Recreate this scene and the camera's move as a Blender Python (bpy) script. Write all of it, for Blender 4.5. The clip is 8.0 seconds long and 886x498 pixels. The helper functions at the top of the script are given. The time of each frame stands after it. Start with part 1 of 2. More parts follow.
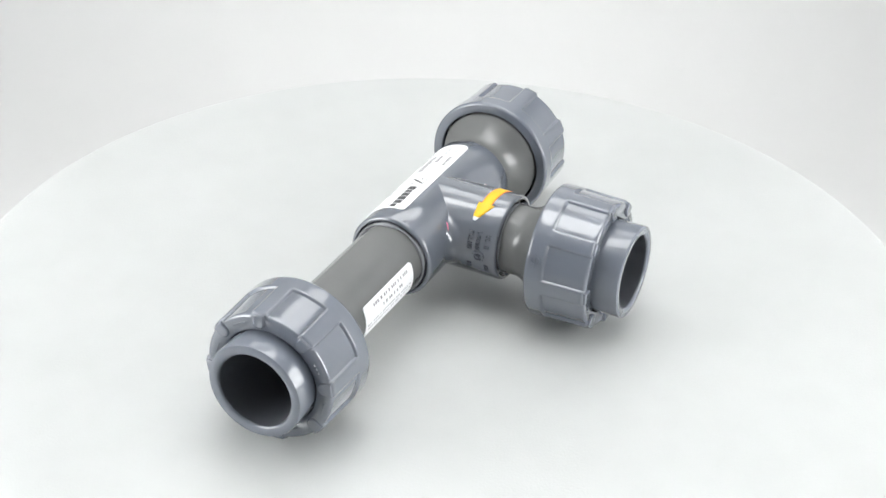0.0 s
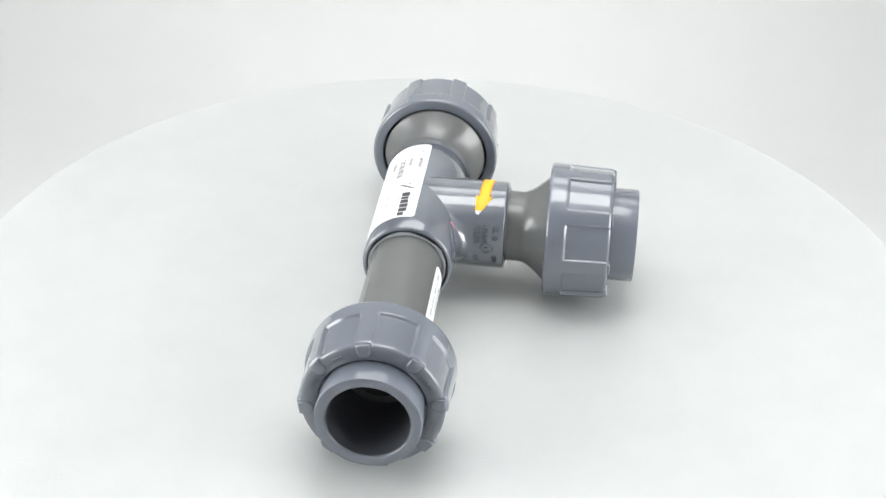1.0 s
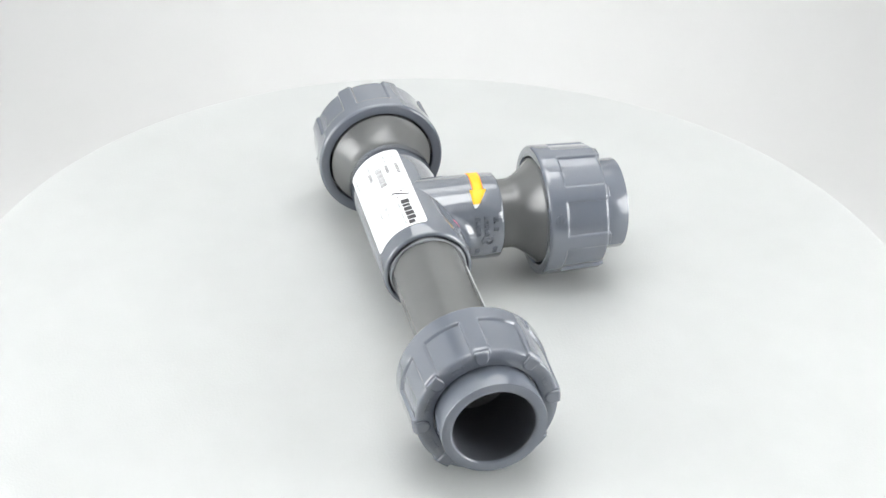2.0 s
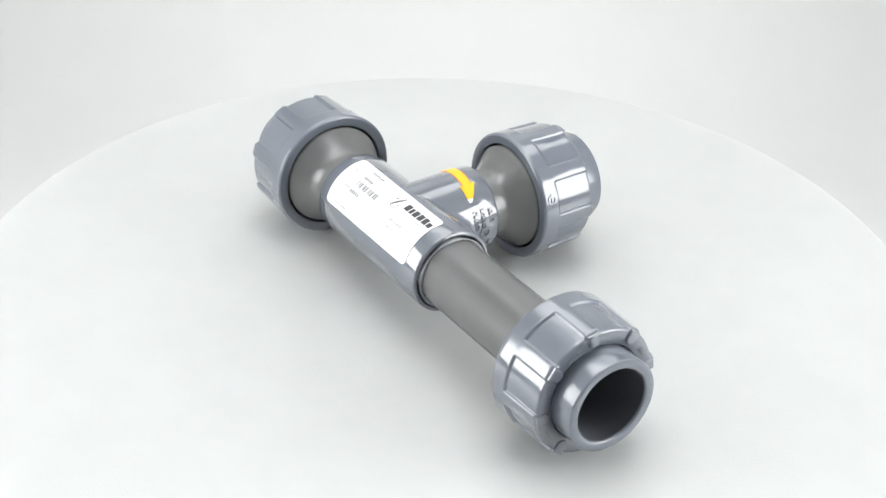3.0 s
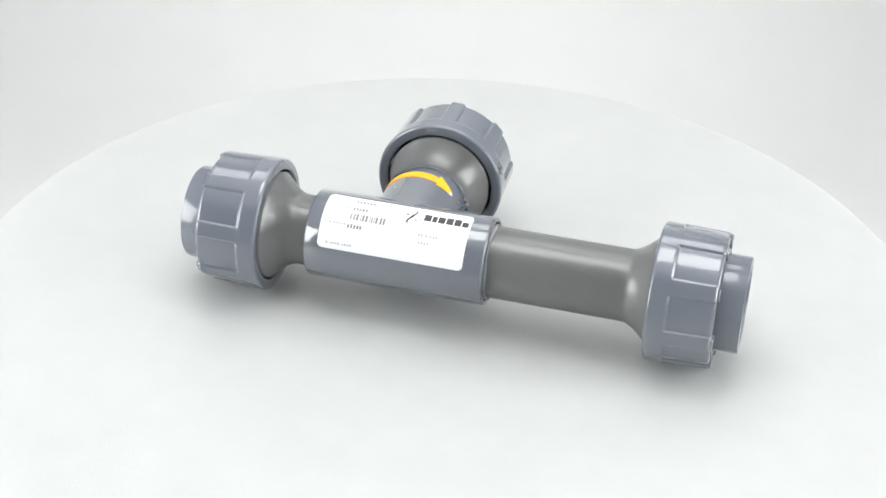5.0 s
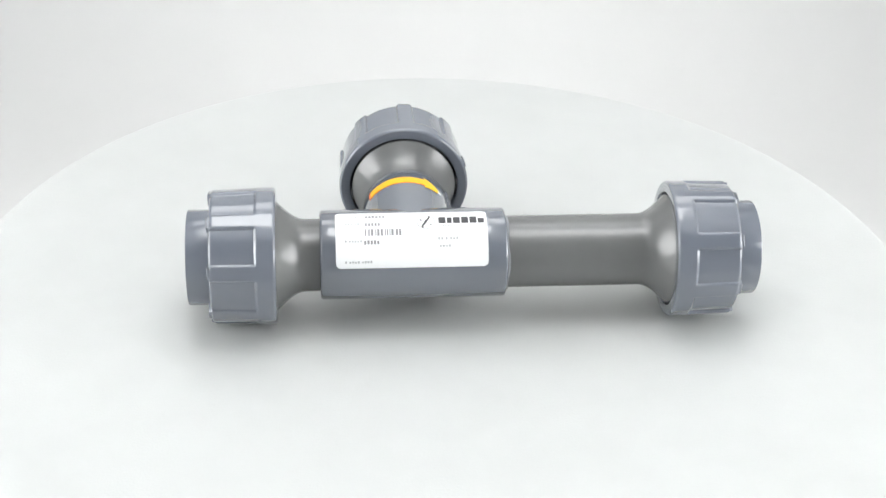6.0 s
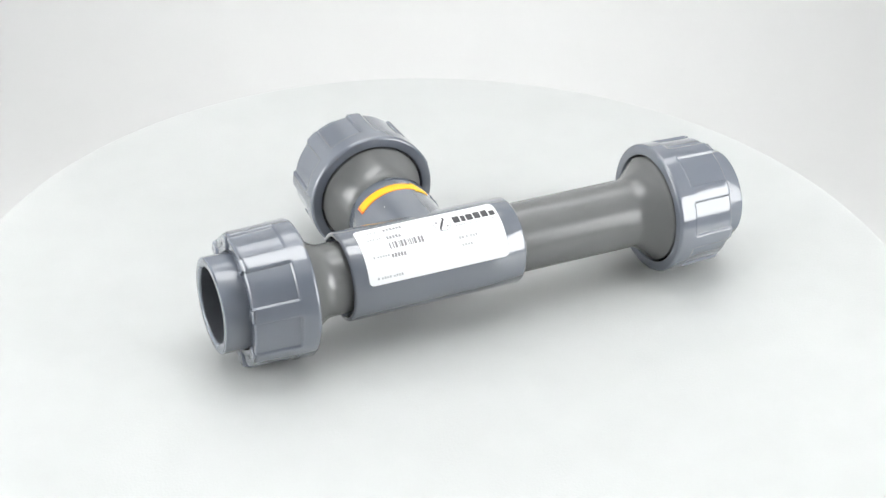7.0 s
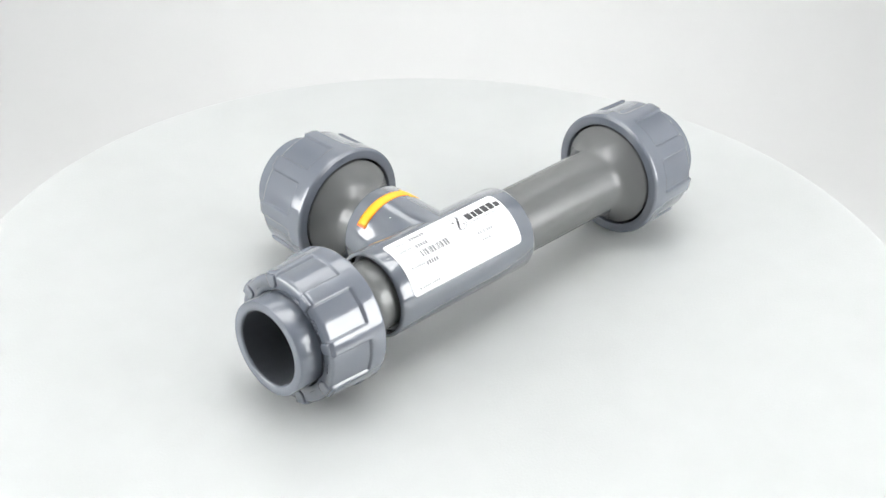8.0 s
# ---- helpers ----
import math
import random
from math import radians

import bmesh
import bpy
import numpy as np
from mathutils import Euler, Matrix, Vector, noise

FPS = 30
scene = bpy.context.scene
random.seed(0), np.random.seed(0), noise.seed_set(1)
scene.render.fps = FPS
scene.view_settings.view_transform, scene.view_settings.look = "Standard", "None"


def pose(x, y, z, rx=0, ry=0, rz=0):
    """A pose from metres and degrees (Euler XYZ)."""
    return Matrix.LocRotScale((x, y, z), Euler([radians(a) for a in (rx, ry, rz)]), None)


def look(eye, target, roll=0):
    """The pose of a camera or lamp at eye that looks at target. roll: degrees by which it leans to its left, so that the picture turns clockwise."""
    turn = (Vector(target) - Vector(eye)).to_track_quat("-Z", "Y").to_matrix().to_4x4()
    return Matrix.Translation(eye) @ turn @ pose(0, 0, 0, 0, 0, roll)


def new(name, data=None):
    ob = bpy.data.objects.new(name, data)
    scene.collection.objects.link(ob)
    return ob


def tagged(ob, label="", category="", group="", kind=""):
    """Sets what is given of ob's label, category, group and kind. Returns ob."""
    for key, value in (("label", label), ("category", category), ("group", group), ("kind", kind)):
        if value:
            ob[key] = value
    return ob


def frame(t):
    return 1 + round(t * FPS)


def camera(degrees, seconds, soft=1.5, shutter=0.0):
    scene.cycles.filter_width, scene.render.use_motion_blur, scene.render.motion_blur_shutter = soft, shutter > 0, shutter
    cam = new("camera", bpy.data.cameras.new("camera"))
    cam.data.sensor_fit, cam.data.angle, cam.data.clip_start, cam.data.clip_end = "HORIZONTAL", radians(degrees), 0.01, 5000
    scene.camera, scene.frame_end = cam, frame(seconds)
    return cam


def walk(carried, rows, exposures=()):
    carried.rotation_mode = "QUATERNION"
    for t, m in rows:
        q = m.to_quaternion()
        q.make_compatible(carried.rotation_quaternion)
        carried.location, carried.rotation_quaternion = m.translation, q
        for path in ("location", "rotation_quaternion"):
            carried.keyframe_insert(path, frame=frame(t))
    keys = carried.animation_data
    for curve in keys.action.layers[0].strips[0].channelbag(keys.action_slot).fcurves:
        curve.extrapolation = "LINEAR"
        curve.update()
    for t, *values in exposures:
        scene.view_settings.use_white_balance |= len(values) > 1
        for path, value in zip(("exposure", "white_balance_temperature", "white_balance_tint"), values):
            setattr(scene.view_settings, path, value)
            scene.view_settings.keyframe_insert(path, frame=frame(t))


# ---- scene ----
cam = camera(30.152, 8.0, soft=1.5)
EYE = (0.0, -0.6258, 0.4188)
YAW, PITCH, ROLL = 0.0003, -0.5628, 1.717
AIM = (EYE[0] + math.sin(YAW) * math.cos(PITCH), EYE[1] + math.cos(YAW) * math.cos(PITCH), EYE[2] + math.sin(PITCH))
walk(cam, [(0.0, look(EYE, AIM, ROLL)), (8.0, look(EYE, AIM, ROLL))], exposures=[(0.0, 0.0), (8.0, 0.0)])

# ---- world and light ----
PANEL_STRENGTH, REAR_STRENGTH, SIDE_STRENGTH = 4.9, 2.6, 6.5
world = bpy.data.worlds.new("world")
scene.world = world
world.use_nodes = True
world.node_tree.nodes["Background"].inputs["Color"].default_value = (0.9, 0.95, 1.0, 1)
world.node_tree.nodes["Background"].inputs["Strength"].default_value = 0.02

# ---- turning of the platter ----
TURN_START, TURN_RATE = -115.99, 20.211      # degrees, degrees a second
OX, OY = -0.0150, -0.0127                   # tee centre from the turning axis
AXIS_H = 0.0302                             # height of the pipe axes, the nuts' radius
PLATTER_R = 0.2226


# ---- materials ----
def material(name, base, rough=0.5, metal=0.0, var=0.06, scale=60.0, bump=0.0, bump_scale=400.0, rough_var=0.06,
             stretch=(1, 1, 1), coat=0.0, spec=0.5):
    m = bpy.data.materials.new(name)
    m.use_nodes = True
    nt = m.node_tree
    b = nt.nodes["Principled BSDF"]
    b.inputs["Roughness"].default_value, b.inputs["Metallic"].default_value = rough, metal
    b.inputs["Specular IOR Level"].default_value = spec
    b.inputs["Coat Weight"].default_value = coat
    b.inputs["Coat Roughness"].default_value = 0.08
    b.inputs["Coat IOR"].default_value = 1.56
    co = nt.nodes.new("ShaderNodeTexCoord")
    mp = nt.nodes.new("ShaderNodeMapping")
    mp.inputs["Scale"].default_value = stretch
    nt.links.new(co.outputs["Object"], mp.inputs["Vector"])

    def grain(s, detail):
        n = nt.nodes.new("ShaderNodeTexNoise")
        n.inputs["Scale"].default_value, n.inputs["Detail"].default_value = s, detail
        nt.links.new(mp.outputs["Vector"], n.inputs["Vector"])
        return n.outputs["Fac"]
    coarse, fine = grain(scale, 3), grain(bump_scale, 4)
    mix = nt.nodes.new("ShaderNodeMath")
    mix.operation = "MULTIPLY_ADD"
    mix.inputs[1].default_value = 0.35
    nt.links.new(fine, mix.inputs[0])
    nt.links.new(coarse, mix.inputs[2])
    ramp = nt.nodes.new("ShaderNodeMapRange")
    ramp.inputs["From Min"].default_value, ramp.inputs["From Max"].default_value = 0.1, 1.25
    ramp.inputs["To Min"].default_value, ramp.inputs["To Max"].default_value = 1 - var, 1 + var
    nt.links.new(mix.outputs[0], ramp.inputs["Value"])
    tint = nt.nodes.new("ShaderNodeVectorMath")
    tint.operation = "SCALE"
    tint.inputs[0].default_value = base
    nt.links.new(ramp.outputs["Result"], tint.inputs["Scale"])
    nt.links.new(tint.outputs["Vector"], b.inputs["Base Color"])
    rr = nt.nodes.new("ShaderNodeMapRange")
    rr.inputs["From Min"].default_value, rr.inputs["From Max"].default_value = 0.0, 1.0
    rr.inputs["To Min"].default_value, rr.inputs["To Max"].default_value = rough - rough_var, rough + rough_var
    nt.links.new(coarse, rr.inputs["Value"])
    nt.links.new(rr.outputs["Result"], b.inputs["Roughness"])
    if bump:
        bp = nt.nodes.new("ShaderNodeBump")
        bp.inputs["Strength"].default_value, bp.inputs["Distance"].default_value = bump, 0.0004
        nt.links.new(fine, bp.inputs["Height"])
        nt.links.new(bp.outputs["Normal"], b.inputs["Normal"])
    return m


PVC_NUT = material("pvc_nut", (0.138, 0.155, 0.189), 0.11, spec=0.85, coat=0.9, var=0.06, scale=60, bump=0.05, bump_scale=900)
PVC_TEE = material("pvc_tee", (0.128, 0.143, 0.172), 0.09, spec=0.9, coat=1.0, var=0.06, scale=60, bump=0.03, bump_scale=700, rough_var=0.04)
PVC_SOCKET = material("pvc_socket", (0.146, 0.164, 0.198), 0.16, spec=0.8, coat=0.4, var=0.06, scale=60, bump=0.05, bump_scale=900)
PVC_PIPE = material("pvc_turned", (0.132, 0.135, 0.134), 0.24, spec=0.85, var=0.08, scale=70, bump=0.06, bump_scale=1200, rough_var=0.02)
# socket plastic darkened: the shade deep in the bore is put into the colour
PVC_BORE_SHADED = material("pvc_bore_shaded", (0.080, 0.086, 0.098), 0.45, spec=0.4, var=0.08, scale=70, bump=0.06, bump_scale=1200)
GLUE = material("glue", (0.24, 0.25, 0.27), 0.10, var=0.1, scale=300, bump=0.4, bump_scale=500)
PAPER = material("label_paper", (0.86, 0.87, 0.88), 0.45, var=0.015, scale=40, bump=0.03)
INK = material("label_ink", (0.045, 0.045, 0.05), 0.5, var=0.1, scale=300)
INK_GREY = material("label_ink_grey", (0.25, 0.25, 0.26), 0.5, var=0.1, scale=300)
INK_MID = material("notice_ink", (0.26, 0.26, 0.27), 0.5, var=0.1, scale=300)
INK_FAINT = material("label_ink_faint", (0.45, 0.46, 0.47), 0.5, var=0.05, scale=300)
YELLOW = material("arrow_yellow", (1.0, 0.56, 0.014), 0.42, var=0.04, scale=120)
ORANGE = material("arrow_orange", (1.0, 0.19, 0.03), 0.42, var=0.04, scale=120)
RED = material("red_reflection", (0.80, 0.16, 0.30), 0.5, var=0.25, scale=500)
PLATTER = material("platter_white", (0.566, 0.577, 0.570), 0.33, spec=0.5, coat=0.05, var=0.05, scale=45, bump=0.22, bump_scale=900, rough_var=0.03)
# milky acrylic: light spreads inside the platter and softens the shadows
milk = PLATTER.node_tree.nodes["Principled BSDF"]
milk.inputs["Subsurface Weight"].default_value = 0.72
milk.inputs["Subsurface Radius"].default_value = (1.0, 1.0, 1.0)
milk.inputs["Subsurface Scale"].default_value = 0.020
BASE_WHITE = material("base_plastic", (0.72, 0.73, 0.73), 0.4, var=0.03)
SWEEP = material("sweep_white", (0.64, 0.64, 0.633), 0.75, var=0.03, scale=20, bump=0.05, bump_scale=300)
WALL = material("box_fabric", (0.88, 0.88, 0.885), 0.8, var=0.03, scale=8, bump=0.15, bump_scale=300)
DARKWALL = material("room_wall_grey", (0.36, 0.362, 0.368), 0.8, var=0.04, scale=4, bump=0.1)
ALU = material("panel_aluminium", (0.6, 0.6, 0.61), 0.35, metal=1.0, var=0.03)


def glow(name, strength):
    m = bpy.data.materials.new(name)
    m.use_nodes = True
    b = m.node_tree.nodes["Principled BSDF"]
    b.inputs["Base Color"].default_value = (0.8, 0.8, 0.8, 1)
    b.inputs["Emission Color"].default_value = (0.988, 1.0, 1.0, 1)
    b.inputs["Emission Strength"].default_value = strength
    return m


DIFFUSER = glow("light_diffuser", PANEL_STRENGTH)
REAR_DIFFUSER = glow("rear_diffuser", REAR_STRENGTH)
SIDE_DIFFUSER = glow("side_diffuser", SIDE_STRENGTH)


# ---- mesh helpers ----
def part(name, bm, mat, parent=None, label="", smooth=True, sharp=40):
    bmesh.ops.recalc_face_normals(bm, faces=bm.faces)
    for f in bm.faces:
        f.smooth = smooth
    if smooth:
        for e in bm.edges:
            if len(e.link_faces) == 2 and e.calc_face_angle(0) > radians(sharp):
                e.smooth = False
    me = bpy.data.meshes.new(name)
    bm.to_mesh(me)
    bm.free()
    me.materials.append(mat)
    ob = new(name, me)
    if parent:
        ob.parent = parent
    if label:
        tagged(ob, label)
    return ob


def grid_faces(bm, rows, close_u=True, close_v=False):
    """Quads between rows of verts; u runs along a row."""
    n = len(rows)
    for i in range(n if close_v else n - 1):
        a, b = rows[i], rows[(i + 1) % n]
        m = len(a)
        for j in range(m if close_u else m - 1):
            k = (j + 1) % m
            bm.faces.new((a[j], a[k], b[k], b[j]))


def lathe(profile, axis, sign=1, seg=96, closed=True, wobble=None):
    """Turns (distance along the axis, radius) about a pipe axis; distances are from the tee centre in metres."""
    bm = bmesh.new()
    rows = []
    for d, r in profile:
        row = []
        for j in range(seg):
            a = 2 * math.pi * j / seg
            q = r + (wobble(a, d) if wobble else 0)
            row.append(bm.verts.new(on_axis(axis, sign * d, q, a)))
        rows.append(row)
    grid_faces(bm, rows, True, closed)
    return bm


def on_axis(axis, d, r, a):
    """A point at radius r and angle a (from the top, towards the viewer's side of the run or the outlet side of the branch)."""
    if axis == "run":
        return Vector((OX + d, OY - r * math.sin(a), AXIS_H + r * math.cos(a)))
    return Vector((OX + r * math.sin(a), OY + d, AXIS_H + r * math.cos(a)))


def wrap(bm, axis, r, d0, d1, a0, a1, thick=0.00012, corner=0.0, step=4.0, skew=0.0):
    """A thin curved sheet on a pipe: from d0 to d1 along it, a0 to a1 degrees round it, with rounded corners."""
    cols = [(d0 + (d1 - d0) * i / 8, 0.0) for i in range(9)]
    if corner:
        cols = [(d0 + corner * (1 - math.cos(t)), corner * (1 - math.sin(t))) for t in [math.pi / 2 * i / 5 for i in range(6)]]
        cols += [(d1 - corner * (1 - math.cos(t)), corner * (1 - math.sin(t))) for t in [math.pi / 2 * i / 5 for i in range(5, -1, -1)]]
    n = max(2, int(abs(a1 - a0) / step) + 1)
    top, low = [], []
    for d, cut in cols:
        c = math.degrees(cut / r)
        rt, rl = [], []
        for j in range(n + 1):
            a = radians(a0 + c + (a1 - a0 - 2 * c) * j / n)
            s = skew * (j / n - 0.5)
            rt.append(bm.verts.new(on_axis(axis, d + s, r + thick, a)))
            rl.append(bm.verts.new(on_axis(axis, d + s, r - 0.0002, a)))
        top.append(rt)
        low.append(rl)
    grid_faces(bm, top, False)
    grid_faces(bm, low, False)
    for i in range(len(cols) - 1):
        bm.faces.new((top[i][0], top[i + 1][0], low[i + 1][0], low[i][0]))
        bm.faces.new((top[i][-1], top[i + 1][-1], low[i + 1][-1], low[i][-1]))
    for i in (0, -1):
        for j in range(n):
            bm.faces.new((top[i][j], top[i][j + 1], low[i][j + 1], low[i][j]))
    return bm


def box(bm, x0, x1, y0, y1, z0, z1, bevel=0.0):
    v = [bm.verts.new((x, y, z)) for z in (z0, z1) for x, y in ((x0, y0), (x1, y0), (x1, y1), (x0, y1))]
    faces = [bm.faces.new([v[i] for i in q]) for q in ((0, 3, 2, 1), (4, 5, 6, 7), (0, 1, 5, 4), (1, 2, 6, 5), (2, 3, 7, 6), (3, 0, 4, 7))]
    if bevel:
        bmesh.ops.bevel(bm, geom=list({e for f in faces for e in f.edges}), offset=bevel, segments=3, affect="EDGES")
    return bm


# ---- the photo box: sweep, walls, ceiling, light ----
FLOOR_Z, BACK, SIDE, FRONT, TOP = -0.130, 0.72, 0.68, -0.85, 0.85
BOX_FRONT = -0.48


def build_setting():
    bm = bmesh.new()
    prof = [(BOX_FRONT, FLOOR_Z)] + [(BACK - 0.4 + 0.4 * math.sin(t), FLOOR_Z + 0.4 * (1 - math.cos(t))) for t in [math.pi / 2 * i / 24 for i in range(25)]] + [(BACK, TOP)]
    rows = []
    for y, z in prof:
        rows.append([bm.verts.new((x, y, z)) for x in (-SIDE, SIDE)])
    grid_faces(bm, rows, False)
    sw = part("backdrop", bm, SWEEP, sharp=60)
    mod = sw.modifiers.new("thickness", "SOLIDIFY")
    mod.thickness, mod.offset = 0.004, -1
    tagged(sw, "seamless white photo sweep curving up behind the turntable", "backdrop", kind="structure")
    for name, x0, x1 in (("wall_west", -SIDE - 0.02, -SIDE - 0.001), ("wall_east", SIDE + 0.001, SIDE + 0.02)):
        ob = part(name, box(bmesh.new(), x0, x1, BOX_FRONT, BACK + 0.02, FLOOR_Z - 0.02, TOP), WALL, smooth=False)
        tagged(ob, "white translucent fabric side of the photo box", "wall", kind="structure")
    for name, x0, x1 in (("wall_room_west", -SIDE - 0.02, -SIDE - 0.001), ("wall_room_east", SIDE + 0.001, SIDE + 0.02)):
        ob = part(name, box(bmesh.new(), x0, x1, FRONT - 0.02, BOX_FRONT - 0.001, FLOOR_Z - 0.02, TOP), DARKWALL, smooth=False)
        tagged(ob, "plain grey room wall before the photo box", "wall", kind="structure")
    ob = part("floor", box(bmesh.new(), -SIDE, SIDE, FRONT, BOX_FRONT - 0.001, FLOOR_Z - 0.02, FLOOR_Z - 0.002), WALL, smooth=False)
    tagged(ob, "plain white table top before the photo box", "floor", kind="structure")
    ob = part("ceiling_room", box(bmesh.new(), -SIDE - 0.02, SIDE + 0.02, FRONT - 0.02, BOX_FRONT - 0.001, TOP + 0.001, TOP + 0.02), DARKWALL, smooth=False)
    tagged(ob, "plain grey ceiling before the photo box", "ceiling", kind="structure")
    ob = part("wall_north", box(bmesh.new(), -SIDE, SIDE, BACK + 0.006, BACK + 0.02, FLOOR_Z - 0.02, TOP), WALL, smooth=False)
    tagged(ob, "white fabric rear of the photo box", "wall", kind="structure")
    ob = part("wall_south", box(bmesh.new(), -SIDE, SIDE, FRONT - 0.02, FRONT - 0.002, FLOOR_Z - 0.02, TOP), DARKWALL, smooth=False)
    tagged(ob, "plain grey wall facing the photo box", "wall", kind="structure")
    ob = part("ceiling", box(bmesh.new(), -SIDE - 0.02, SIDE + 0.02, BOX_FRONT, BACK + 0.02, TOP + 0.001, TOP + 0.02), WALL, smooth=False)
    tagged(ob, "white fabric top of the photo box", "ceiling", kind="structure")


PANEL_Z = 0.75


def build_light_panel(x, y0, y1, glowing, label):
    root = new("light_panel")
    root.location = (0, 0, PANEL_Z)
    bm = bmesh.new()
    w = 0.015
    for b in ((-x - w, x + w, y0 - w, y0), (-x - w, x + w, y1, y1 + w), (-x - w, -x, y0, y1), (x, x + w, y0, y1)):
        box(bm, *b, -0.004, 0.03)
    part("frame", bm, ALU, root, "slim aluminium frame", smooth=False)
    part("diffuser", box(bmesh.new(), -x, x, y0, y1, 0.0, 0.02), glowing, root, "glowing white diffuser sheet", smooth=False)
    for sx in (-x * 0.8, x * 0.8):
        part("hanger", box(bmesh.new(), sx - 0.006, sx + 0.006, (y0 + y1) / 2 - 0.006, (y0 + y1) / 2 + 0.006, 0.0205, TOP - PANEL_Z), ALU, root, smooth=False)
    tagged(root, label, "light panel", group="overhead lights")


def build_side_light(side):
    """Upright softlight beside the turntable, facing it."""
    root = new("side_light")
    root.location = (side * 0.64, 0, FLOOR_Z)
    y0, y1, z0, z1, w = -0.46, -0.02, 0.14, 0.575, 0.012
    ends = (0.0, 0.03) if side > 0 else (-0.03, 0.0)
    bm = bmesh.new()
    for b in ((y0 - w, y1 + w, z0 - w, z0), (y0 - w, y1 + w, z1, z1 + w), (y0 - w, y0, z0, z1), (y1, y1 + w, z0, z1)):
        box(bm, ends[0] - 0.004, ends[1] + 0.004, *b)
    part("frame", bm, ALU, root, "slim aluminium frame", smooth=False)
    part("diffuser", box(bmesh.new(), *ends, y0, y1, z0, z1), SIDE_DIFFUSER, root, "glowing white diffuser sheet", smooth=False)
    for y in (-0.43, -0.05):
        part("leg", box(bmesh.new(), ends[0], ends[1], y - 0.01, y + 0.01, 0.0, z0 - w), ALU, root, smooth=False)
    tagged(root, "upright white softlight panel standing beside the turntable", "light panel", group="side lights")


# ---- the turntable ----
def build_turntable():
    root = new("turntable")
    root.location = (0, 0, FLOOR_Z)
    bm = bmesh.new()
    prof = [(0.0, 0.09), (0.0, 0.115), (0.004, 0.12), (0.100, 0.12), (0.105, 0.115), (0.105, 0.02), (0.1195, 0.02), (0.1195, 0.00001), (0.0, 0.00001)]
    rows = [[bm.verts.new((r * math.cos(2 * math.pi * j / 64), r * math.sin(2 * math.pi * j / 64), z)) for j in range(64)] for z, r in prof]
    grid_faces(bm, rows, True, True)
    part("base", bm, BASE_WHITE, root, "round white plastic drive base")
    bm = bmesh.new()
    h, R, e = -FLOOR_Z, PLATTER_R, 0.0025
    prof = [(h - 0.010, 0.00001), (h - 0.010, R - e)]
    prof += [(h - 0.010 + e - e * math.cos(t), R - e + e * math.sin(t)) for t in (0.5, 1.0, 1.57)]
    prof += [(h - e + e * math.sin(t), R - e + e * math.cos(t)) for t in (0.0, 0.5, 1.0, 1.57)] + [(h, R * 0.5), (h, 0.00001)]
    rows = [[bm.verts.new((r * math.cos(2 * math.pi * j / 192), r * math.sin(2 * math.pi * j / 192), z)) for j in range(192)] for z, r in prof]
    grid_faces(bm, rows, True, True)
    platter = part("platter", bm, PLATTER, root, "round satin milky white platter")
    tagged(root, "white motorised turntable with a round satin platter", "turntable")
    return platter


# ---- the pipe fitting ----
TEE_R, PIPE_R, NUT_R, SOCKET_R, BORE_R = 0.0197, 0.0159, 0.0302, 0.0209, 0.0164
RUN_LONG, RUN_SHORT, BRANCH = 0.1520, 0.0973, 0.0985
NUT_LONG, NUT_SHORT, NUT_BRANCH = 0.1130, 0.0588, 0.0585   # inner rims of the nuts
SCUFFS = (("branch", 0.0206, 0.0209, -31.2, -30.3),)


def build_socket(root, axis, sign, end):
    e = 0.0007
    prof = [(end - 0.034, 0.0195), (end - 0.012, 0.0195), (end - 0.0118, SOCKET_R), (end - e, SOCKET_R), (end - 0.3 * e, SOCKET_R - 0.3 * e), (end, SOCKET_R - e),
            (end, BORE_R + 1.2 * e), (end - 0.4 * e, BORE_R + 0.4 * e), (end - 1.3 * e, BORE_R), (end - 0.034, BORE_R - 0.0003)]
    socket = part("union_socket", lathe(prof, axis, sign), PVC_SOCKET, root, "grey plastic solvent socket end")
    # thin lining that paints the shade inside the bore
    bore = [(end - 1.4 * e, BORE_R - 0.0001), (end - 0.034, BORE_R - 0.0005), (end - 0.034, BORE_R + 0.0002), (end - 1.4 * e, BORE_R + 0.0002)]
    part("socket_bore_shade", lathe(bore, axis, sign), PVC_BORE_SHADED, socket, "matt bore lining, coloured dark for the shade inside")
    return socket


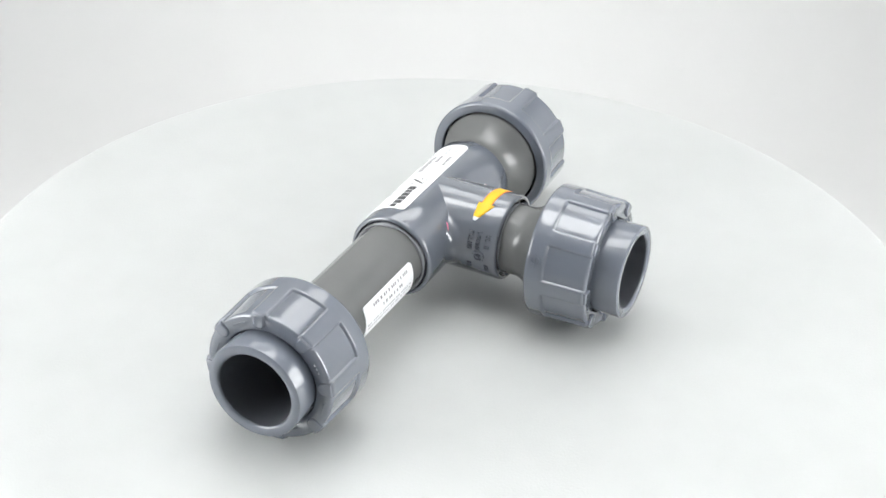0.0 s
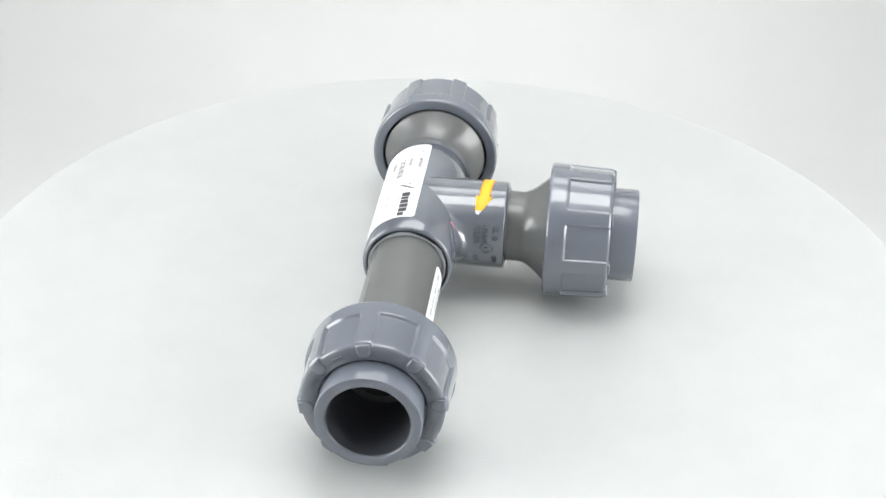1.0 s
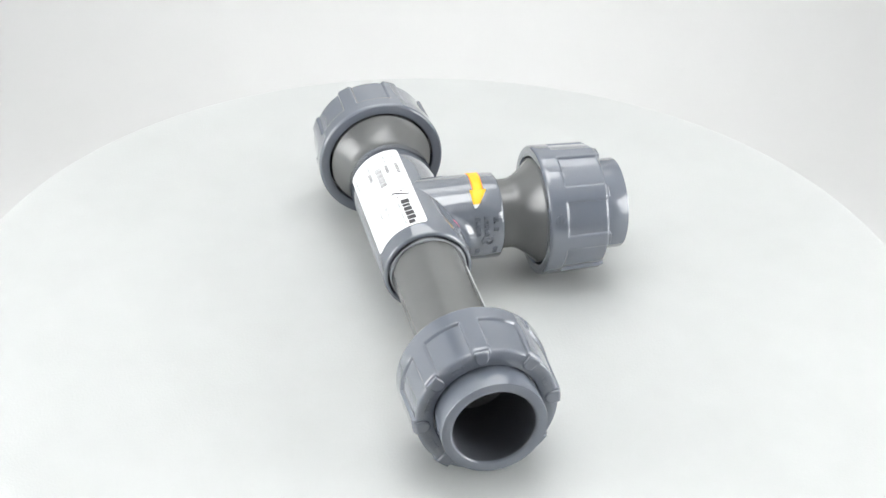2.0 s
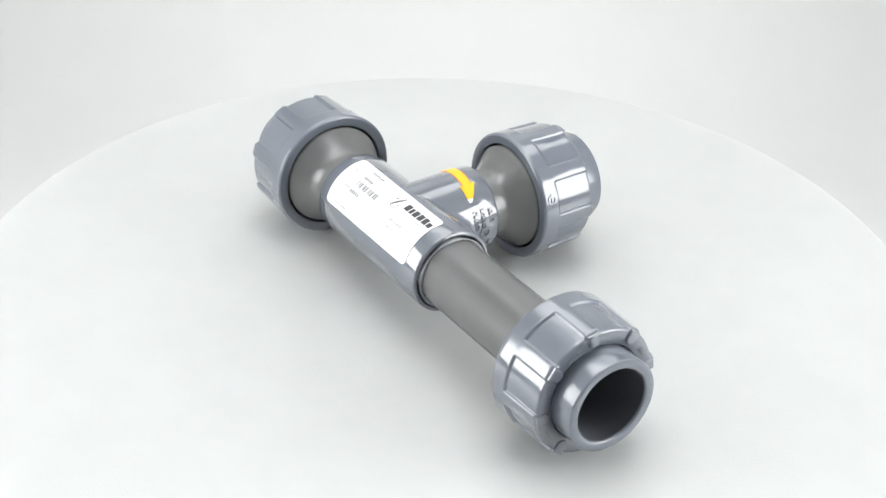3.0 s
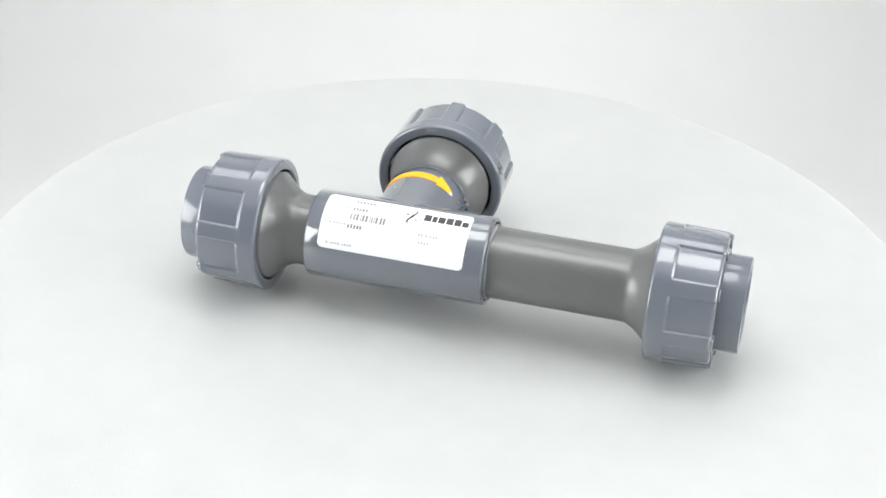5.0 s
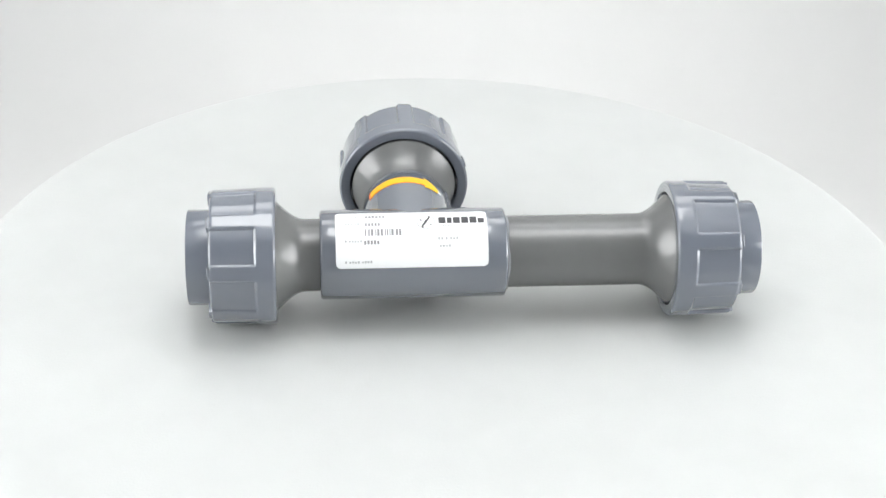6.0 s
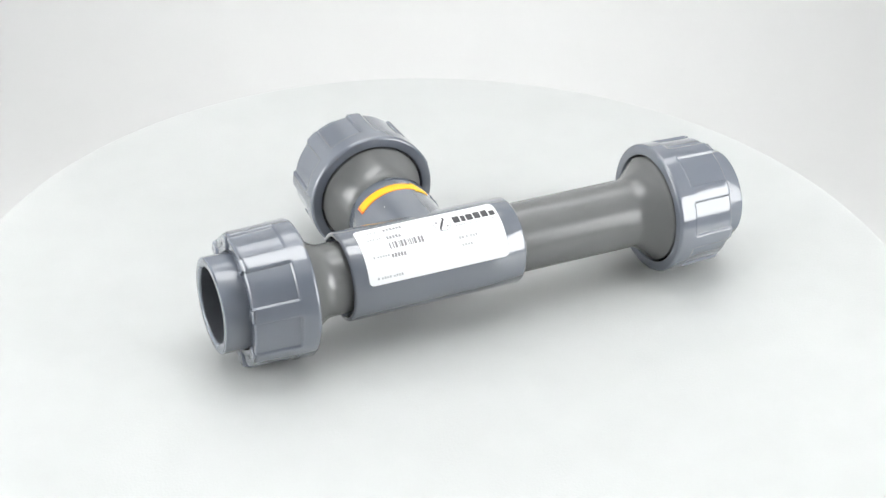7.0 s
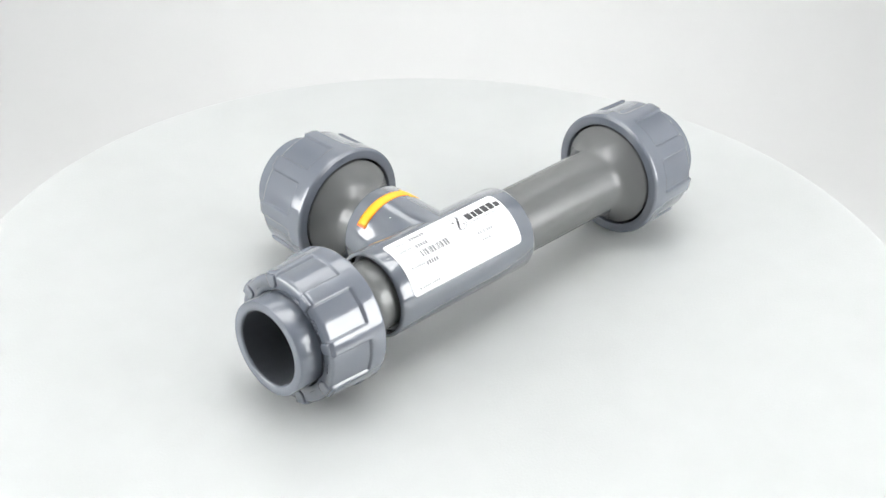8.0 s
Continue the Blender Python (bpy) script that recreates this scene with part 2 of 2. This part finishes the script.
def build_nut(root, axis, sign, face, phase):
    """Ribbed union nut; face is the distance of its inner rim from the tee centre."""
    bm = bmesh.new()
    # stations: distance from the inner rim, rib radius, panel radius
    R, e = NUT_R, 0.0016
    st = [(0.006, 0.0252, 0.0252), (0.0006, 0.0252, 0.0252), (0.0001, 0.0254, 0.0254), (0.0, 0.0258, 0.0258), (0.0, R - e - 0.001, R - e - 0.001), (0.0001, R - e, R - e)]
    st += [(e - e * math.cos(t), R - e + e * math.sin(t), R - e + e * math.sin(t)) for t in [math.pi / 2 * i / 6 for i in range(1, 7)]]
    st += [(0.0024, R, R), (0.0070, R - 0.0001, R - 0.0001)]
    st += [(0.0076 + 0.00026 * i, R - 0.0001, R - 0.0001 - 0.0011 * k) for i, k in enumerate((0, 0.02, 0.08, 0.2, 0.4, 0.68, 1.0, 1.0))]
    st += [(0.0180, R - 0.0004, R - 0.0016), (0.0260, R - 0.0006, R - 0.0018), (0.0268, R - 0.0006, R - 0.0018), (0.0274, R - 0.0008, R - 0.0019),
           (0.0279, R - 0.0012, R - 0.0022), (0.0283, R - 0.0018, R - 0.0027), (0.0284, 0.0268, 0.0264),
           (0.0283, 0.0218, 0.0218), (0.0276, 0.0212, 0.0212), (0.0200, 0.0212, 0.0212)]
    half, slope = 4.7, 3.0
    curve = ((0.25, 0.98), (0.45, 0.92), (0.62, 0.80), (0.76, 0.62), (0.88, 0.38), (1.0, 0.0), (1.12, 0.0))
    angs = []
    for k in range(8):
        c = phase + 45 * k
        angs += [(c + o * half, 1.0) for o in (-1, -0.5, 0, 0.5, 1)]
        angs += [(c + half + slope * u, w) for u, w in curve]
        span = 45 - 2 * half - 2 * slope
        angs += [(c + half + slope + span * i / 8, 0.0) for i in range(1, 8)]
        angs += [(c + 45 - half - slope * u, w) for u, w in reversed(curve)]
    rows = []
    for d, r1, r0 in st:
        rows.append([bm.verts.new(on_axis(axis, sign * (face + d), r0 + (r1 - r0) * w, radians(a))) for a, w in angs])
    grid_faces(bm, rows, True, True)
    nut = part("union_nut", bm, PVC_NUT, root, "grey ribbed plastic union nut", sharp=70)
    # round-nosed lugs where the ribs fold over the outer face
    for k in range(8):
        bm = bmesh.new()
        c, rows = radians(phase + 45 * k), []
        for shrink, lift in ((0.0, -0.0006), (0.0, 0.0003), (0.00012, 0.0007), (0.00045, 0.00095), (0.0011, 0.0010)):
            w = 0.0027 - shrink
            outline = [(w, 0.0288 - shrink), (w, 0.0272)] + [(w * math.cos(t), 0.0254 - w * math.sin(t)) for t in [math.pi * i / 10 for i in range(11)]] + [(-w, 0.0272), (-w, 0.0288 - shrink)]
            rows.append([bm.verts.new(on_axis(axis, sign * (face + 0.0283 + lift), math.hypot(x, q), c + math.atan2(x, q))) for x, q in outline])
        grid_faces(bm, rows, True)
        bm.faces.new(rows[-1])
        part("rib_end", bm, PVC_NUT, nut, sharp=60)
    # raised characters too small to read, between the rib ends
    rnd = random.Random(int(phase * 10) + len(axis))
    for k in (0, 1, 2, 4, 5, 6):
        bm = bmesh.new()
        c = phase + 22.5 + 45 * k
        for i in range(rnd.choice((3, 4, 5))):
            a = c - 7 + 4.0 * i
            rows = [[bm.verts.new(on_axis(axis, sign * (face + 0.0283 + l), rr, radians(a + w))) for w in (0, 1.1, 2.2)] for rr, l in ((0.0236, -0.0001), (0.0238, 0.00055), (0.0253, 0.00055), (0.0255, -0.0001))]
            grid_faces(bm, rows, False)
        part("embossed_mark", bm, PVC_NUT, nut)
    return nut


def build_collar(root, axis, sign, face, start, name="union_collar"):
    """Turned pipe end that flares out into the nut."""
    prof = [(start, 0.0128), (start, PIPE_R)]
    prof += [(face - d, r) for d, r in ((0.0126, PIPE_R), (0.0112, 0.0160), (0.0100, 0.0163), (0.0088, 0.0168), (0.0075, 0.0175), (0.0060, 0.0185), (0.0045, 0.0197), (0.0030, 0.0210), (0.0015, 0.0224),
                                        (0.0005, 0.0234), (0.0, 0.0240), (-0.0003, 0.0242), (-0.0012, 0.0242), (-0.0048, 0.0242), (-0.0048, 0.0128))]
    return part(name, lathe(prof, axis, sign), PVC_PIPE, root, "matt dark grey turned pipe flaring into the nut", sharp=45)


def build_tee(root):
    e = 0.0012
    left, right, out = -0.0402, 0.0410, 0.0405
    prof = [(left + 0.010, 0.0158), (left + 0.0046, 0.0158), (left + 0.0040, 0.0174), (left + 0.0005, 0.0176), (left, 0.0180), (left, TEE_R - e), (left + 0.3 * e, TEE_R - 0.3 * e), (left + e, TEE_R)]
    prof += [(left + 0.02, TEE_R + 0.0001), (0.0, TEE_R + 0.0001), (right - 0.02, TEE_R + 0.0001), (right - e, TEE_R), (right - 0.3 * e, TEE_R - 0.3 * e), (right, TEE_R - e), (right, 0.0180), (right - 0.0005, 0.0176), (right - 0.0024, 0.0174), (right - 0.0030, 0.0158), (right - 0.010, 0.0158)]
    bm = lathe(prof, "run", 1, seg=128, closed=True)
    seg, rows = 160, []
    steps = [0.0, 0.04, 0.09, 0.16, 0.25, 0.36, 0.5, 0.66, 0.82, 1.0]

    def base(phi):
        f = max(1e-5, min(0.0100 * abs(math.cos(phi)) ** 1.2, 0.85 * TEE_R * (1 / max(1e-6, abs(math.sin(phi))) - 1)))
        z = min((TEE_R + f) * abs(math.sin(phi)), TEE_R * 0.9999)
        return f, math.sqrt(TEE_R ** 2 - z ** 2)
    for s in steps:
        row = []
        for j in range(seg):
            phi = 2 * math.pi * j / seg
            f, y0 = base(phi)
            d = s * f
            flare = f * (1 - math.sqrt(max(0.0, 1 - (1 - d / f) ** 2)))
            q = TEE_R + flare - (0.0004 if s == 0 else 0)
            row.append(bm.verts.new((OX + q * math.cos(phi), OY + y0 - 0.0003 + d, AXIS_H + q * math.sin(phi))))
        rows.append(row)
    for d, q in ((0.030, TEE_R), (out - e, TEE_R), (out - 0.3 * e, TEE_R - 0.3 * e), (out, TEE_R - e), (out, 0.0180), (out - 0.0005, 0.0176), (out - 0.0034, 0.0174), (out - 0.0040, 0.0158), (out - 0.010, 0.0158)):
        rows.append([bm.verts.new((OX + q * math.cos(2 * math.pi * j / seg), OY + d, AXIS_H + q * math.sin(2 * math.pi * j / seg))) for j in range(seg)])
    grid_faces(bm, rows, True)
    tee = part("tee_body", bm, PVC_TEE, root, "glossy grey moulded tee with a filleted branch", sharp=50)
    # raised moulding marks on the branch: rows of small characters and a toothed ring
    rnd = random.Random(5)

    def relief(bm, d0, d1, a0, a1, h=0.0008):
        bd, ba = min(0.00022, 0.3 * (d1 - d0)), min(0.55, 0.3 * (a1 - a0))
        ds, angles = (d0, d0 + bd, d1 - bd, d1), (a0, a0 + ba, a1 - ba, a1)
        rows = [[bm.verts.new(on_axis("branch", d, TEE_R + (h if r in (1, 2) and k in (1, 2) else -0.00012), radians(a))) for k, a in enumerate(angles)] for r, d in enumerate(ds)]
        grid_faces(bm, rows, False)
    for d, spots in ((0.0268, (61, 66, 71, 76, 81, 107, 112)), (0.0308, (60, 65, 70, 75, 80)), (0.0350, (62, 67, 76, 106, 111))):
        bm = bmesh.new()
        for a in spots:
            w = rnd.uniform(0.0020, 0.0026)
            relief(bm, d, d + w, a, a + 1.5)
            side = rnd.choice((0, 1))
            relief(bm, d + side * (w - 0.0007), d + side * (w - 0.0007) + 0.0007, a + 1.3, a + 4.0)
            if rnd.random() < 0.6:
                relief(bm, d, d + w, a + 2.9, a + 4.2)
        part("moulded_mark", bm, PVC_TEE, tee)
    bm = bmesh.new()
    d0, a0 = 0.0325, radians(93.5)
    prof = ((0.0017, -0.0001), (0.0019, 0.0006), (0.0025, 0.0006), (0.0027, -0.0001))
    rows = [[bm.verts.new(on_axis("branch", d0 + q * (1 + (0.16 if n > 1 and i % 4 < 2 else 0)) * math.cos(math.pi * i / 16), TEE_R + l, a0 + q * (1 + (0.16 if n > 1 and i % 4 < 2 else 0)) * math.sin(math.pi * i / 16) / TEE_R)) for i in range(32)] for n, (q, l) in enumerate(prof)]
    grid_faces(bm, rows, True)
    relief(bm, d0 - 0.0011, d0 + 0.0011, 91.0, 92.6)
    relief(bm, d0 - 0.0004, d0 + 0.0004, 92.4, 97.0)
    part("moulded_ring", bm, PVC_TEE, tee)
    # faint red reflection painted as thin strokes in the crotch of the branch
    for sx in (-1, 1):
        bm = bmesh.new()
        rows = []
        for i in range(15):
            t = i / 14
            phi = radians(22 + 22 * t)
            f, y0 = base(phi)
            d = f * (0.22 + 0.10 * math.sin(3 * t))
            w = 0.022 * (0.3 + math.sin(math.pi * t)) * f
            row = []
            for k in (-1, 0, 1):
                dd = d + k * w
                q = TEE_R + f * (1 - math.sqrt(max(0.0, 1 - (1 - dd / f) ** 2))) + 0.00025
                row.append(bm.verts.new((OX + sx * q * math.cos(phi), OY + y0 + dd, AXIS_H + q * math.sin(phi))))
            rows.append(row)
        grid_faces(bm, rows, False)
        part("reflection_stroke", bm, RED, tee, "thin red reflection, painted on")
    # small pale scuffs on the moulding
    for axis, d0, d1, a0, a1 in SCUFFS:
        part("scuff", wrap(bmesh.new(), axis, TEE_R, d0, d1, a0, a1, 0.00022, step=2), PAPER, tee, "tiny pale scuff")
    return tee


def build_glue(root):
    def bead(name, axis, sign, d, r, amp):
        bm = bmesh.new()
        rnd = random.Random(3)
        rows = []
        for j in range(96):
            a = 2 * math.pi * j / 96
            w = amp * (1 + 0.5 * math.sin(5 * a + 1) + 0.4 * rnd.random())
            rows.append([bm.verts.new(on_axis(axis, sign * (d + w * math.cos(t)), r + w * 0.8 * math.sin(t), a)) for t in [2 * math.pi * i / 8 for i in range(8)]])
        grid_faces(bm, rows, True, True)
        part(name, bm, GLUE, root, "shiny bead of cured solvent cement")
    bead("cement_bead", "run", 1, 0.0411, 0.0164, 0.00075)
    bead("cement_bead", "branch", 1, 0.0403, 0.0160, 0.00035)


def build_type_label(root):
    lab = part("type_label", wrap(bmesh.new(), "run", TEE_R + 0.0002, -0.0334, 0.0322, -4.5, 75.5, 0.0001, corner=0.0022, step=3), PAPER, root, "white paper type label with black print", sharp=60)
    r = TEE_R + 0.00034

    def bars(name, mat, items, label=""):
        for d0, d1, a0, a1 in items:
            part(name, wrap(bmesh.new(), "run", r, d0, d1, a0, a1, 0.00003, step=3), mat, lab, label)
    # brand word as six plain blocks
    x = 0.0112
    for w, top in ((0.0037, 7.6), (0.0026, 8.6), (0.0036, 8.0), (0.0036, 7.4), (0.0036, 7.4), (0.0033, 10.4)):
        part("brand_block", wrap(bmesh.new(), "run", r, x, x + w - 0.0006, top, 18.2, 0.00003, corner=0.0003, step=3), INK, lab)
        x += w
    # emblem: a thin pale ring with a slim slanted curve
    bm = bmesh.new()
    rows = [[bm.verts.new(on_axis("run", 0.0057 + q * math.cos(t), r + 0.00003, radians(15.0) + q * math.sin(t) / r)) for t in [2 * math.pi * i / 32 for i in range(32)]] for q in (0.0037, 0.0041)]
    grid_faces(bm, rows, True)
    part("emblem_ring", bm, INK_FAINT, lab)
    bm = bmesh.new()
    rows = []
    for i in range(17):
        u = i / 8 - 1
        d, a = 0.0057 - 0.0012 * u - 0.0012 * math.sin(math.pi * u) * abs(u), 15.0 + 10.5 * u
        w = 0.00055 * (1.15 - 0.75 * u * u)
        rows.append([bm.verts.new(on_axis("run", d + k * w, r + 0.00005, radians(a))) for k in (-1, 0, 1)])
    grid_faces(bm, rows, False)
    part("emblem_curve", bm, INK, lab)
    bars("emblem_dot", INK_GREY, [(0.0030, 0.0040, 10.5, 13.5), (0.0074, 0.0082, 18.5, 21.0)])
    # barcode
    rnd = random.Random(11)
    x, codes = -0.0208, []
    while x < -0.0056:
        w = rnd.choice((0.0004, 0.0006, 0.0010))
        codes.append((x, x + w, 25.6, 34.6))
        x += w + rnd.choice((0.0004, 0.0005, 0.0009))
    bars("barcode_bar", INK_GREY, codes)

    def words(mat, d0, d1, a0, a1, pitch):
        d, items = d0, []
        while d < d1 - 0.4 * pitch:
            items.append((d, d + pitch * 0.66, a0 + rnd.uniform(0, 0.8), a1))
            d += pitch * rnd.choice((1.0, 1.0, 1.0, 1.5))
        bars("text_bar", mat, items)
    words(INK_GREY, -0.0205, -0.0113, 2.4, 7.0, 0.0015)
    words(INK_GREY, -0.0207, -0.0134, 15.8, 20.6, 0.0014)
    words(INK_GREY, -0.0212, -0.0150, 40.6, 45.8, 0.0014)
    for a, d0, d1 in ((4.0, -0.0279, -0.0240), (15.5, -0.0293, -0.0233), (40.0, -0.0295, -0.0222), (66.0, -0.0295, -0.0180)):
        words(INK_FAINT, d0, d1, a, a + 3.0, 0.0012)
    words(INK_FAINT, 0.0112, 0.0300, 21.0, 23.4, 0.0011)
    words(INK_FAINT, 0.0106, 0.0190, 37.6, 41.4, 0.0013)
    words(INK_FAINT, 0.0112, 0.0160, 47.5, 50.5, 0.0013)


def build_warning_label(root):
    r = PIPE_R
    lab = part("warning_label", wrap(bmesh.new(), "run", r + 0.0002, 0.0500, 0.0915, -118, -62, 0.0001, corner=0.0018, step=3), PAPER, root, "small white paper notice with grey print", sharp=60)
    rnd = random.Random(7)
    for a, d0, d1, mat in ((-74, 0.0545, 0.0840, INK_MID), (-86, 0.0600, 0.0760, INK_MID), (-97, 0.0525, 0.0890, INK_FAINT), (-104, 0.0525, 0.0890, INK_FAINT)):
        d = d0
        while d < d1:
            w = rnd.uniform(0.0007, 0.0013)
            part("text_bar", wrap(bmesh.new(), "run", r + 0.00032, d, d + w, a, a + (5 if mat is INK_MID else 3), 0.00003, step=3), mat, lab)
            d += w + rnd.choice((0.0006, 0.0006, 0.0016))


def build_arrow(root):
    """Flow arrow painted over the branch, with a pale tip and orange edges."""
    def stroke(name, mat, a0, a1, w0, w1, lift, parent=root, label="", n=28):
        bm = bmesh.new()
        rows = []
        for i in range(n + 1):
            t = i / n
            a, w = a0 + (a1 - a0) * t, w0 + (w1 - w0) * t
            c = 0.0319 - 0.0019 * (a + 57) / 81 if a < 24 else 0.0300 - 0.0022 * (a - 24) / 22
            rows.append([bm.verts.new(on_axis("branch", c + k * w / 2, TEE_R + lift, radians(a))) for k in (-1, -0.5, 0, 0.5, 1)])
        grid_faces(bm, rows, False)
        ob = part(name, bm, mat, parent, label)
        mod = ob.modifiers.new("thickness", "SOLIDIFY")
        mod.thickness, mod.offset = 0.0002, -1
        return ob
    arrow = stroke("flow_arrow", YELLOW, -57, 28, 0.0047, 0.0043, 0.00022, label="bright yellow flow arrow with a pale tip")
    stroke("arrow_head", YELLOW, 22, 43, 0.0078, 0.0030, 0.00026, parent=arrow)
    stroke("arrow_tip", PAPER, 42.5, 48, 0.0032, 0.0012, 0.00022, parent=arrow, n=6)
    stroke("arrow_outline", ORANGE, -58.5, 25, 0.0053, 0.0049, 0.00016, parent=arrow)
    stroke("arrow_edge", ORANGE, -60, -55, 0.0050, 0.0050, 0.00021, parent=arrow, n=4)


def build_nut_emblem(root):
    bm = bmesh.new()
    d0, a0, r = NUT_BRANCH + 0.0046, radians(69.5), NUT_R
    rows = [[bm.verts.new(on_axis("branch", d0 + q * math.cos(t), r + l, a0 + q * math.sin(t) / r)) for t in [2 * math.pi * i / 24 for i in range(24)]] for q, l in ((0.0014, -0.0001), (0.0015, 0.0005), (0.0022, 0.0005), (0.0023, -0.0001))]
    grid_faces(bm, rows, True)
    wrap(bm, "branch", r, d0 - 0.0004, d0 + 0.0004, 64.0, 75.0, 0.0005, step=2)
    part("embossed_emblem", bm, PVC_NUT, root, "raised ring emblem")


def build_fitting():
    root = new("pipe_fitting")
    build_tee(root)
    for axis, sign, end, face, phase, start in (("run", 1, RUN_LONG, NUT_LONG, 7.3, 0.034), ("run", -1, RUN_SHORT, NUT_SHORT, 27.3, 0.033), ("branch", 1, BRANCH, NUT_BRANCH, 2.5, 0.033)):
        build_socket(root, axis, sign, end)
        nut = build_nut(root, axis, sign, face, phase)
        build_collar(root, axis, sign, face, start, "outlet_pipe" if end == RUN_LONG else "union_collar")
        if axis == "branch":
            build_nut_emblem(nut)
    build_glue(root)
    build_type_label(root)
    build_warning_label(root)
    build_arrow(root)
    tagged(root, "grey plastic tee fitting with three ribbed union nuts on the turntable", "pipe fitting")
    return root


build_setting()
build_light_panel(0.27, -0.13, 0.16, DIFFUSER, "flat white softlight panel hanging over the turntable")
build_light_panel(0.40, 0.32, 0.60, REAR_DIFFUSER, "wide dimmer softlight panel hanging near the backdrop")
build_side_light(-1)
build_side_light(1)
platter = build_turntable()
fitting = build_fitting()


def motions():
    times = [i * 0.25 for i in range(33)]
    rows = [(t, pose(0, 0, 0, 0, 0, TURN_START + TURN_RATE * t)) for t in times]
    walk(fitting, rows)
    walk(platter, rows)


motions()
